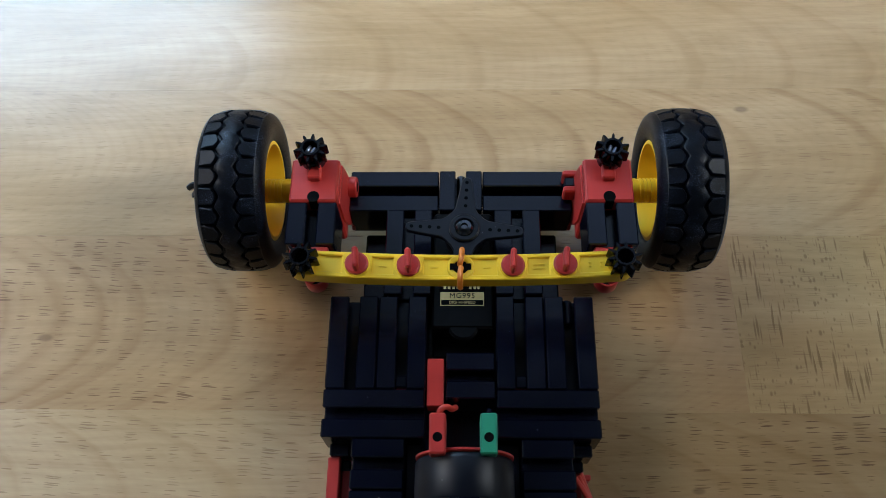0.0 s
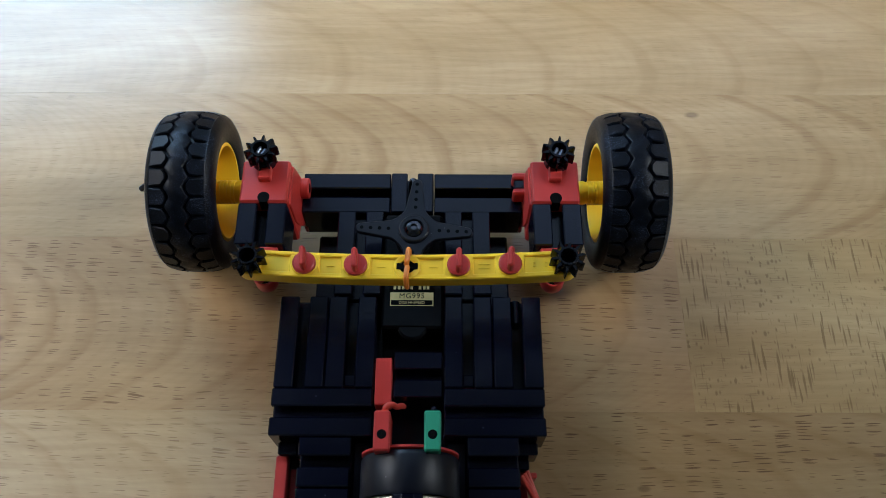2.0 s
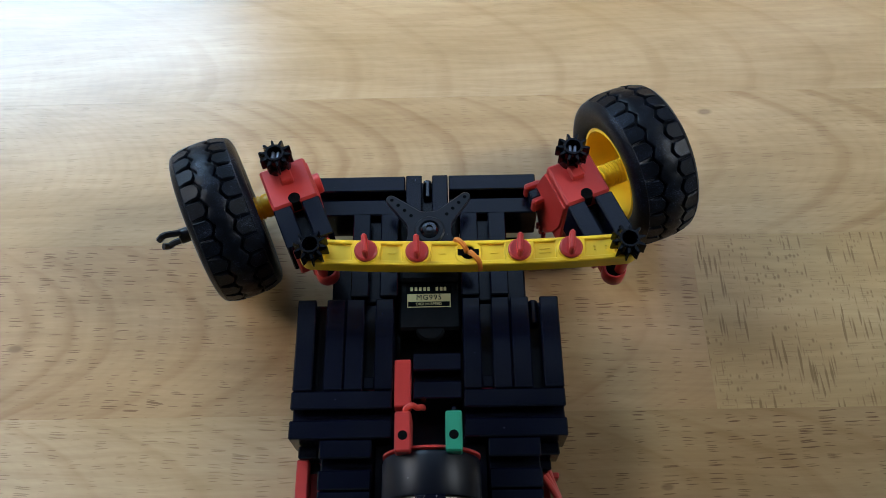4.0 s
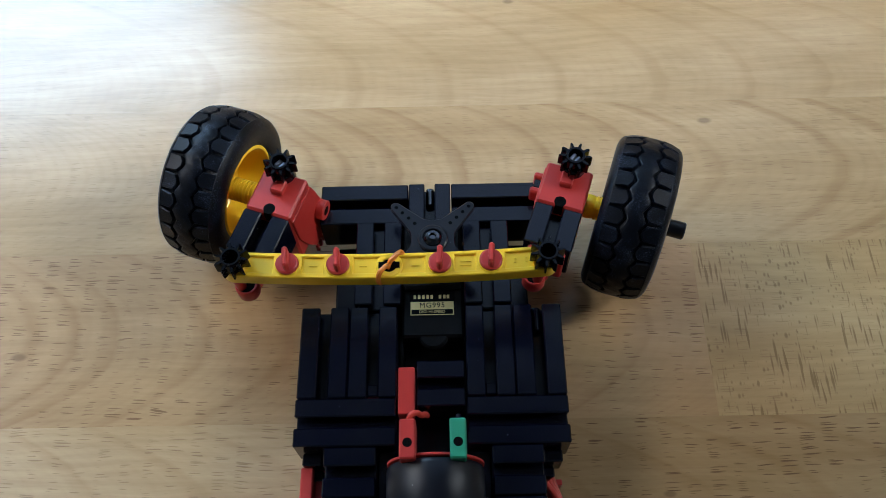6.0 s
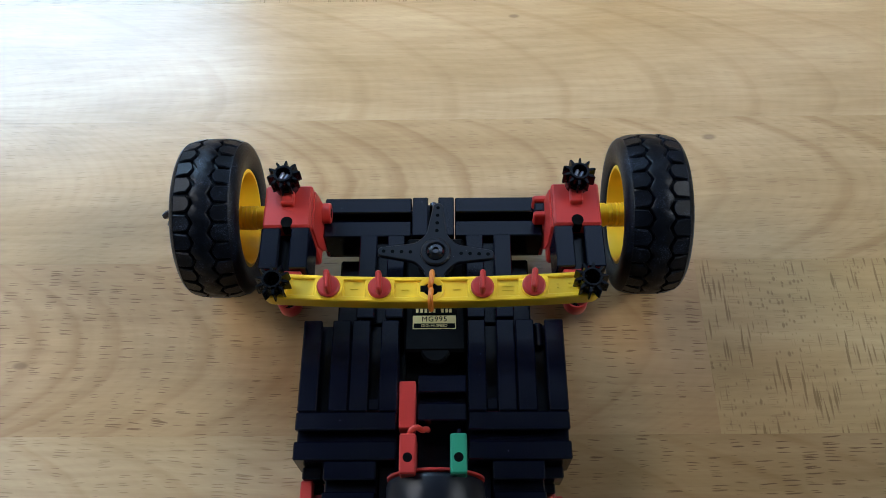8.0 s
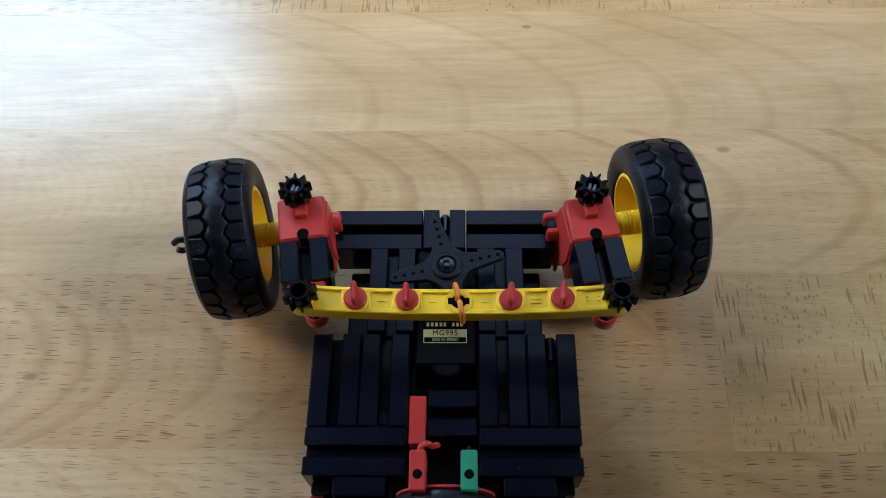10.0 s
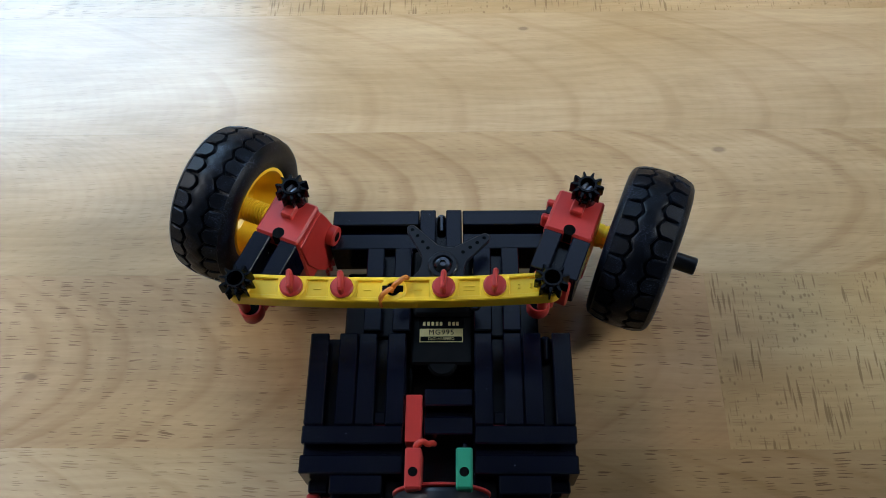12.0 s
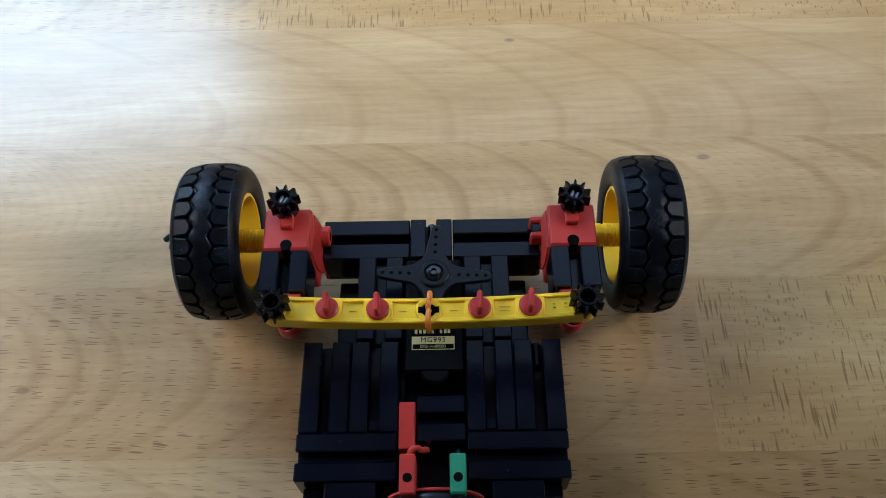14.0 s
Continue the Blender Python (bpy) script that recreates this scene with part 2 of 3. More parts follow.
gp.inputs["Transmission Weight"].default_value = 1.0
gp.inputs["Roughness"].default_value = 0.0
gp.inputs["IOR"].default_value = 1.45

MM = 0.001


# ---- mesh tools (lengths in millimetres) ----
def finish(name, bm, mat, parent=None, label="", smooth=None):
    bmesh.ops.recalc_face_normals(bm, faces=bm.faces)
    me = bpy.data.meshes.new(name)
    for v in bm.verts:
        v.co *= MM
    bm.to_mesh(me)
    bm.free()
    me.materials.append(mat)
    if smooth is not None:
        me.shade_smooth()
        me.set_sharp_from_angle(angle=radians(smooth))
    ob = new(name, me)
    ob.parent = parent
    if label:
        tagged(ob, label)
    return ob


def part(name, bm, mat, parent, label="", smooth=32):
    return finish(name, bm, mat, parent, label, smooth)


def soften(bm, edges, width, segments=1):
    bmesh.ops.bevel(bm, geom=list(edges), offset=width, segments=segments, affect="EDGES", profile=0.6, clamp_overlap=True)


def box(x0, x1, y0, y1, z0, z1, bevel=0.4, bm=None):
    b = bmesh.new()
    bmesh.ops.create_cube(b, size=1, matrix=Matrix.Translation(((x0 + x1) / 2, (y0 + y1) / 2, (z0 + z1) / 2)) @ Matrix.Diagonal((x1 - x0, y1 - y0, z1 - z0, 1)))
    if bevel:
        soften(b, b.edges, bevel)
    return joined(bm, b)


def joined(bm, b):
    if bm is None:
        return b
    me = bpy.data.meshes.new("tmp")
    b.to_mesh(me)
    b.free()
    bm.from_mesh(me)
    bpy.data.meshes.remove(me)
    return bm


def turned(bm, m):
    bmesh.ops.transform(bm, matrix=m, verts=bm.verts)
    return bm


def prism(outline, depth, bevel=0.0, segments=1):
    """An outline in x and y, extruded from z = 0 to depth."""
    b = bmesh.new()
    f = b.faces.new([b.verts.new((px, py, 0)) for px, py in outline])
    top = bmesh.ops.extrude_face_region(b, geom=[f])["geom"]
    bmesh.ops.translate(b, vec=(0, 0, depth), verts=[g for g in top if isinstance(g, bmesh.types.BMVert)])
    bmesh.ops.recalc_face_normals(b, faces=b.faces)
    if bevel:
        soften(b, [e for e in b.edges if e.calc_face_angle(0) > 0.6], bevel, segments)
    return b


def lathe(profile, steps=48, closed=False):
    """A profile of (radius, height) turned about z."""
    b = bmesh.new()
    rings = []
    for r, h in profile:
        rings.append([b.verts.new((r * math.cos(2 * math.pi * i / steps), r * math.sin(2 * math.pi * i / steps), h)) for i in range(steps)])
    pairs = list(zip(rings, rings[1:])) + ([(rings[-1], rings[0])] if closed else [])
    for a, c in pairs:
        for i in range(steps):
            b.faces.new((a[i], a[(i + 1) % steps], c[(i + 1) % steps], c[i]))
    if not closed:
        for ring in (rings[0], rings[-1]):
            b.faces.new(ring)
    bmesh.ops.recalc_face_normals(b, faces=b.faces)
    return b


def rod(x, y, z0, z1, r, bevel=0.3, steps=28):
    h = min(bevel, r * 0.5)
    b = lathe([(r - h, z0), (r, z0 + h), (r, z1 - h), (r - h, z1)], steps)
    return turned(b, Matrix.Translation((x, y, 0)))


TO_X = Matrix.Rotation(radians(90), 4, "Y")    # z to x
TO_Y = Matrix.Rotation(radians(-90), 4, "X")   # z to y


def tube(points, r, steps=10):
    """A round cable through points."""
    b = bmesh.new()
    pts = [Vector(q) for q in points]
    fine = []
    for i in range(len(pts) - 1):
        p0, p1, p2, p3 = pts[max(i - 1, 0)], pts[i], pts[i + 1], pts[min(i + 2, len(pts) - 1)]
        for k in range(6):
            s = k / 6
            fine.append(0.5 * (2 * p1 + (p2 - p0) * s + (2 * p0 - 5 * p1 + 4 * p2 - p3) * s * s + (3 * p1 - p0 - 3 * p2 + p3) * s ** 3))
    fine.append(pts[-1])
    rings = []
    for i, q in enumerate(fine):
        d = (fine[min(i + 1, len(fine) - 1)] - fine[max(i - 1, 0)]).normalized()
        u = d.orthogonal().normalized() if not rings else (prev - d * prev.dot(d)).normalized()
        prev = u
        w = d.cross(u)
        rings.append([b.verts.new(q + r * (u * math.cos(2 * math.pi * k / steps) + w * math.sin(2 * math.pi * k / steps))) for k in range(steps)])
    for a, c in zip(rings, rings[1:]):
        for k in range(steps):
            b.faces.new((a[k], a[(k + 1) % steps], c[(k + 1) % steps], c[k]))
    b.faces.new(rings[0])
    b.faces.new(rings[-1])
    return b


def slotted(x0, x1, y0, y1, z0, z1, along):
    """A building block with a T-slot in its top and bottom along one axis."""
    w = (x1 - x0) if along == "y" else (y1 - y0)
    n = (y1 - y0) if along == "y" else (x1 - x0)
    h, a, k, d = z1 - z0, 1.75, 3.0, 2.0
    o = [(-w / 2, 0), (-a, 0), (-a, d), (-k, d), (-k, 5), (k, 5), (k, d), (a, d), (a, 0), (w / 2, 0),
         (w / 2, h), (a, h), (a, h - d), (k, h - d), (k, h - 5), (-k, h - 5), (-k, h - d), (-a, h - d), (-a, h), (-w / 2, h)]
    b = prism(o, n)
    soften(b, [e for e in b.edges if e.calc_face_angle(0) > 0.6 and e.calc_face_angle_signed(0) > 0], 0.35)
    # outline in x-z, run along y
    turned(b, Matrix.Translation((0, n, 0)) @ Matrix.Rotation(radians(90), 4, "X"))
    if along == "y":
        m = Matrix.Translation(((x0 + x1) / 2, y0, z0))
    else:
        m = Matrix.Translation((x1, (y0 + y1) / 2, z0)) @ Matrix.Rotation(radians(90), 4, "Z")
    return turned(b, m)


def pinion(r=5.0, h=6.0, teeth=10, hole=2.3):
    """A small gear with a bore, standing on z = 0."""
    o = []
    for i in range(teeth):
        for da, rr in ((-0.36, 0.60), (-0.22, 0.66), (-0.15, 0.88), (-0.05, 1.03), (0.05, 1.03), (0.15, 0.88), (0.22, 0.66)):
            a = 2 * math.pi * (i + da) / teeth
            o.append((r * rr * math.cos(a), r * rr * math.sin(a)))
    b = bmesh.new()
    rings = []
    for z, inner in ((0.0, 0.0), (h - 0.35, 0.0), (h, 0.25), (h, 9.0), (h + 0.5, 9.1), (h + 0.5, 9.5), (0.6, 9.5)):
        ring = []
        for px, py in o:
            d = math.hypot(px, py)
            k = (d - inner) / d if inner < 1 else ({9.0: r * 0.60, 9.1: r * 0.58, 9.5: hole}[inner]) / d
            ring.append(b.verts.new((px * k, py * k, z)))
        rings.append(ring)
    for a, c in zip(rings, rings[1:]):
        for i in range(len(o)):
            b.faces.new((a[i], a[(i + 1) % len(o)], c[(i + 1) % len(o)], c[i]))
    b.faces.new(rings[0][::-1])
    b.faces.new(rings[-1])
    return b


# ---- the room ----
def slab(name, x0, x1, y0, y1, z0, z1, mat, kind="structure"):
    b = box(x0 * 1000, x1 * 1000, y0 * 1000, y1 * 1000, z0 * 1000, z1 * 1000, 0)
    return tagged(finish(name, b, mat), kind=kind)


# unseen shell; its wall distances follow the near windows
X0, X1, Y0, H = -SIDE_X, SIDE_X, -2.2, 2.4
T = 0.2
slab("ceiling", X0 - T, X1 + T, Y0 - T, WALL_Y + T, H, H + 0.15, WHITE)
slab("wall_south", X0, X1, Y0 - T, Y0, -0.05, H, WHITE)


def pierced(name, spans, m):
    """A wall with openings, from (a0, a1, z0, z1) spans in metres, 0.2 thick, turned into place."""
    b = bmesh.new()
    for a in spans:
        box(a[0] * 1000, a[1] * 1000, 0, T * 1000, a[2] * 1000, a[3] * 1000, 0, b)
    ob = tagged(finish(name, b, WHITE), kind="structure")
    ob.matrix_basis = m


def around(a0, a1, w):
    return ((a0, w[0], -0.05, H), (w[1], a1, -0.05, H), (w[0], w[1], -0.05, w[2]), (w[0], w[1], w[3], H))


WEST, EAST = pose(-SIDE_X, 0, 0, 0, 0, 90), pose(SIDE_X, 0, 0, 0, 0, -90)
FLIP = (-FILL_SIDE[1], -FILL_SIDE[0], FILL_SIDE[2], FILL_SIDE[3])
MID = (WIN[1] + FILL_WIDE[0]) / 2
pierced("wall_north", around(X0 - T, MID, WIN) + around(MID, X1 + T, FILL_WIDE), pose(0, WALL_Y, 0))
pierced("wall_west", around(Y0 - T, WALL_Y, FILL_SIDE), WEST)
pierced("wall_east", around(-WALL_Y, T - Y0, FLIP), EAST)


def window(name, a0, a1, z0, z1, put):
    """A two-pane window in its opening, built along x and turned into its wall."""
    a0, a1, z0, z1 = [c * 1000 for c in (a0, a1, z0, z1)]
    mid = (a0 + a1) / 2
    root = tagged(new(name), "unseen white painted window with two panes", "window", kind="structure")
    root.matrix_basis = put
    for q in ((a0, a0 + 55, z0, z1), (a1 - 55, a1, z0, z1), (a0 + 55, a1 - 55, z0, z0 + 55), (a0 + 55, a1 - 55, z1 - 55, z1), (mid - 45, mid + 45, z0 + 55, z1 - 55)):
        part("window_frame", box(q[0], q[1], 130, 190, q[2], q[3], 4), FRAME, root)
    for q in ((a0 + 55, mid - 45), (mid + 45, a1 - 55)):
        pane = part("pane", box(q[0], q[1], 157, 161, z0 + 55, z1 - 55, 0), glass, root)
        pane.visible_shadow = False
    part("window_sill", box(a0 - 20, a1 + 20, -60, -2, z0 - 30, z0 - 4, 5), FRAME, root)


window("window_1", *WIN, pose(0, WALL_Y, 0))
# the next three windows are added, around the fill lamps
window("fill_window_2", *FILL_WIDE, pose(0, WALL_Y, 0))
window("fill_window_3", *FILL_SIDE, WEST)
window("fill_window_4", *FLIP, EAST)

# ---- the toy car ----
car = tagged(new("toy_car"), "toy car of black, red and yellow building blocks on beech floor", "toy car")
TOP = 26.2


def chassis():
    for x0, x1 in ((-41.4, -26.2), (-25.8, -10.7), (11.1, 26.0), (26.4, 41.7)):
        part("building_block", slotted(x0, x1, 0.3, 30.4, TOP - 15, TOP, "y"), BLACK, car)
    for x0, x1 in ((-41.6, -10.9), (11.0, 41.7)):
        part("building_block", slotted(x0, x1, -14.6, 0.0, TOP - 15, TOP, "x"), BLACK, car)
    for x0, x1 in ((-32.2, -16.6), (18.0, 33.4)):
        part("building_block", slotted(x0, x1, -29.4, -14.9, TOP - 15, TOP - 0.2, "x"), BLACK, car)
        part("building_block", slotted(x0, x1, -44.6, -29.8, TOP - 15, TOP - 0.6, "x"), BLACK, car)
        part("building_block", slotted(x0, x1, -60.0, -45.0, TOP - 15, TOP - 0.6, "x"), BLACK, car)
    # narrower fill between the rows and the motor bay
    for x0, x1 in ((-16.4, -11.4), (11.9, 17.8)):
        part("side_rail", box(x0, x1, -60, -15.0, 8, TOP - 6.5), BLACK, car)
    # blocks beside the servo
    for x0, x1 in ((-24.7, -9.5), (11.0, 26.2)):
        part("building_block", slotted(x0, x1, 31.0, 61.3, TOP - 14.5, TOP + 0.6, "y"), BLACK, car)
    # front axle beam
    part("axle_block", slotted(-37.7, -7.6, 61.9, 77.3, 9.7, 24.9, "x"), BLACK, car)
    part("axle_block", slotted(7.4, 37.3, 61.9, 77.3, 9.7, 24.9, "x"), BLACK, car)
    part("axle_block", slotted(-7.3, 7.1, 61.9, 77.3, 10.1, 25.3, "y"), BLACK, car)
    part("peg", turned(rod(0, 0, 70.0, 76.8, 1.5), Matrix.Translation((0, 0, 21.5)) @ TO_Y), SCREW, car, "steel pin in the slot")
    # base plate under the blocks
    part("base_plate", box(-33, 33, -60, 60, 7.2, 11.0, 0.6), BLACK, car)
    # pegs and red connectors in the slots
    for x in (-18.2, 18.5):
        part("peg", box(x - 1.7, x + 1.7, 0.9, 4.6, TOP - 5, TOP - 1.2, 0.3), BLACK, car)
        part("connector", box(x - 1.6, x + 1.6, 0.1, 0.85, TOP - 5, TOP - 2.6, 0.1), RED, car, "red connecting peg")
    part("peg", turned(rod(0, 0, 22, 30, 1.6), Matrix.Translation((33.9, 0, 22.6)) @ TO_Y), BLACK, car)
    for s in (-1, 1):
        part("under_block", box(min(s * 33.2, s * 40.6), max(s * 33.2, s * 40.6), -14.3, -0.8, 4.6, TOP - 15.1, 0.4), BLACK, car)
        part("under_block", box(min(s * 33.6, s * 39.6), max(s * 33.6, s * 39.6), -18.6, -14.9, 9.0, 19.0, 0.4), BLACK, car)
        part("under_block", box(min(s * 33.6, s * 37.4), max(s * 33.6, s * 37.4), -22.0, -18.9, 6.0, 13.5, 0.4), BLACK, car)
        part("connector", box(min(s * 33.6, s * 39.8), max(s * 33.6, s * 39.8), -24.0, -22.2, 5.0, 11.0, 0.3), RED, car, "red connecting strip")
        part("connector", box(min(s * 39.5, s * 41.0), max(s * 39.5, s * 41.0), -13.5, -4.5, 9.5, 14, 0.4), RED, car, "red connecting strip")
    # middle: red strip and cross block
    part("red_strip", box(-10.2, -5.1, -5.2, 9.7, TOP - 6, TOP + 0.2, 0.35), RED, car, "red flat strip")
    part("building_block", slotted(-4.5, 10.4, -2.8, 11.6, TOP - 15, TOP + 0.1, "x"), BLACK, car)
    # red channel at the side
    ch = box(-40.2, -36.4, -60, -18.5, 5.5, 17.0, 0.4)
    box(-36.2, -33.6, -60, -18.5, 5.5, 13.0, 0.4, ch)
    part("side_channel", ch, RED, car, "red plastic side channel")
    ch = box(34.6, 37.0, -60, -16.5, 5.5, 10.0, 0.4)
    part("side_channel", ch, RED, car, "red plastic side channel")


def motor():
    cx, cz = 1.2, 28.0
    put = Matrix.Translation((cx, 0, cz)) @ Matrix.Rotation(radians(90), 4, "X")
    body = part("motor", turned(lathe([(12.6, 34), (13.5, 34.6), (13.5, 66), (12, 67)], 64), put), STEEL, car, "brass-toned steel motor can")
    cap = lathe([(12.4, 21.8), (13.7, 22.0), (14.1, 22.6), (14.3, 23.4), (14.3, 33.4), (14.0, 34.0), (12, 34.0)], 72)
    part("end_cap", turned(cap, put), CAP, body, "black plastic motor cap")
    for a in (-9, 9):
        n = box(-1.4, 1.4, -1.0, 1.0, 34.0, 37.2, 0.3)
        turned(n, Matrix.Rotation(radians(a * 1.3), 4, "Z") @ Matrix.Translation((0, 13.3, 0)))
        part("latch", turned(n, put), BLACK, body, "black cap latch")
    n = turned(box(-3.0, 3.0, -0.6, 0.6, 34.0, 35.3, 0.2), Matrix.Translation((0, 13.4, 0)))
    part("latch", turned(n, put), BLACK, body, "black cap latch")
    part("flange", turned(lathe([(13.6, 20.6), (14.2, 20.8), (14.2, 21.4), (13.6, 21.7)], 64), put), RED, body, "red plastic motor flange")
    part("motor_cradle", box(-11.2, 11.7, -60, -20.5, 8, 13.0), BLACK, car)


def plug(x0, x1, mat, label):
    b = box(x0, x1, -23.0, -11.7, 33.0, 44.2, 0.5)
    p = part("plug", b, mat, car, label)
    xm = (x0 + x1) / 2
    # flat black disc for the dark inside of the hole
    part("screw_hole", rod(xm, -18.5, 43.0, 44.26, 1.35, 0.05), INK_AND_BORE, p, "black disc for hole shade")
    part("pin", rod(xm, -21.0, 24, 33.2, 1.3), SCREW, p, "metal plug pin")
    return p


def wires():
    part("wire", tube([(-6.2, -12.2, 40.5), (-5.6, -10.4, 41.8), (-3.9, -9.4, 41.6), (-2.5, -9.6, 39.6), (-1.7, -8.3, 36.0), (-1.5, -6.0, 28.0), (-1.5, -4.0, 20.0)], 0.85), CABLE, car, "red insulated wire")
    part("wire", tube([(7.9, -12.0, 40.0), (8.0, -10.0, 39.5), (8.0, -9.2, 34.0), (7.0, -9.5, 20.0)], 0.75), BLACK, car, "black insulated wire")
    for k in range(3):
        part("wire", tube([(36.5 - k, -22.0 - k, 12.0 + k), (39.5 - 0.6 * k, -30, 10.5 + 1.2 * k), (43.5 - 1.6 * k, -38, 8.0 + k), (45.0 - 2 * k, -50, 5.5 + k), (44.0 - 2 * k, -64, 4.0 + k)], 0.9), CABLE, car, "red insulated wire")
    part("wire", tube([(36, -33.0, 7), (39, -37, 5), (41.5, -45, 4), (40, -62, 3.5)], 0.9), BLACK, car, "black insulated wire")


def letters(text, size, x, y, z, mat, parent, spread=1.0):
    c = bpy.data.curves.new("lettering", "FONT")
    c.body, c.size, c.align_x, c.align_y = text, size * MM, "CENTER", "CENTER"
    c.space_character = spread
    c.extrude = 0.00005
    c.materials.append(mat)
    o = new("lettering", c)
    o.parent = parent
    o.matrix_basis = pose(x * MM, y * MM, z * MM)
    return o


def servo():
    z = 24.2
    body = part("servo", box(-9.3, 10.7, 20.4, 61.2, 9.5, z, 0.8), SERVO, car, "black servo motor with a gold printed label")
    part("gear_housing", box(-9.0, 10.4, 36.5, 60.5, z - 0.2, z + 2.2, 1.0), SERVO, body)
    part("boss", rod(1.1, 49.8, z + 2.0, 30.8, 6.2, 0.8, 40), SERVO, body)
    part("cable_exit", turned(lathe([(4.4, 0), (4.8, 0.4), (4.8, 2.6), (4.2, 3.2)], 32), Matrix.Translation((0.8, 21.6, z - 3.6))), SERVO, body)
    part("mounting_lug", box(-9.1, 10.5, 13.4, 20.3, 12, 15.5, 0.5), SERVO, body)
    # label
    lz, x0, x1 = z + 0.05, -6.9, 7.8
    dy = 1.3
    part("label", box(x0, x1, 26.3 + dy, 35.2 + dy, z - 0.1, lz, 0), INK_AND_BORE, body, "black label with gold print")
    xm = (x0 + x1) / 2
    for x in (-5.6, -4.2, -2.8, -1.4, -0.1, 2.6, 4.0, 5.2):
        part("lettering", box(xm + x - 0.42, xm + x + 0.42, 32.4 + dy, 33.7 + dy, lz, lz + 0.05, 0), GOLD, body, smooth=None)
    for a in ((xm - 7.0, xm + 7.0, 31.0, 31.3), (xm - 7.0, xm + 7.0, 28.6, 28.9), (xm - 7.0, xm - 6.7, 26.7, 31.0), (xm + 6.7, xm + 7.0, 26.7, 31.0), (xm - 7.0, xm + 7.0, 26.6, 26.9)):
        part("lettering", box(a[0], a[1], a[2] + dy, a[3] + dy, lz, lz + 0.05, 0), GOLD, body, smooth=None)
    part("lettering", box(xm - 6.7, xm + 6.7, 28.9 + dy, 31.0 + dy, lz, lz + 0.03, 0), GOLD, body, smooth=None)
    letters("MG995", 2.5, xm, 30.0 + dy, lz + 0.09, INK_AND_BORE, body, 1.15)
    letters("DIGI HI-SPEED", 1.35, xm, 27.75 + dy, lz + 0.06, GOLD, body)


def servo_horn():
    o = []
    n = 4
    for i in range(n):
        base = math.pi / 2 * i
        # one tapered arm with a rounded end
        for ang, r in ((-0.62, 7.2), (-0.42, 8.0)):
            o.append((r * math.cos(base + ang), r * math.sin(base + ang)))
        L = 17.2
        for k in range(7):
            a = -math.pi / 2 + math.pi * k / 6
            dx, dy = L + 1.7 * math.cos(a), 1.7 * math.sin(a)
            o.append((dx * math.cos(base) - dy * math.sin(base), dx * math.sin(base) + dy * math.cos(base)))
        for ang, r in ((0.42, 8.0), (0.62, 7.2)):
            o.append((r * math.cos(base + ang), r * math.sin(base + ang)))
    b = prism(o, 2.0, 0.25)
    joined(b, turned(lathe([(4.6, -2.4), (4.9, -2.0), (4.9, 2.6), (4.4, 3.0), (3.3, 3.0), (3.2, 2.2), (0.5, 2.2)], 40), Matrix.Identity(4)))
    horn = part("servo_horn", b, DEEP, car, "black four-armed servo horn")
    for i in range(4):
        for k in range(4):
            r = 8.2 + 2.9 * k
            a = math.pi / 2 * i
            # flat black disc, no hole is cut
            part("hole", rod(r * math.cos(a), r * math.sin(a), 1.2, 2.03, 0.62, 0.02, 14), INK_AND_BORE, horn, "small black disc for drilled hole shade")
    part("screw", lathe([(2.9, 2.2), (2.9, 2.9), (2.2, 3.7), (1.1, 3.9), (1.0, 3.2), (0.3, 3.2)], 28), SCREW, horn, "dark steel screw head")
    return horn


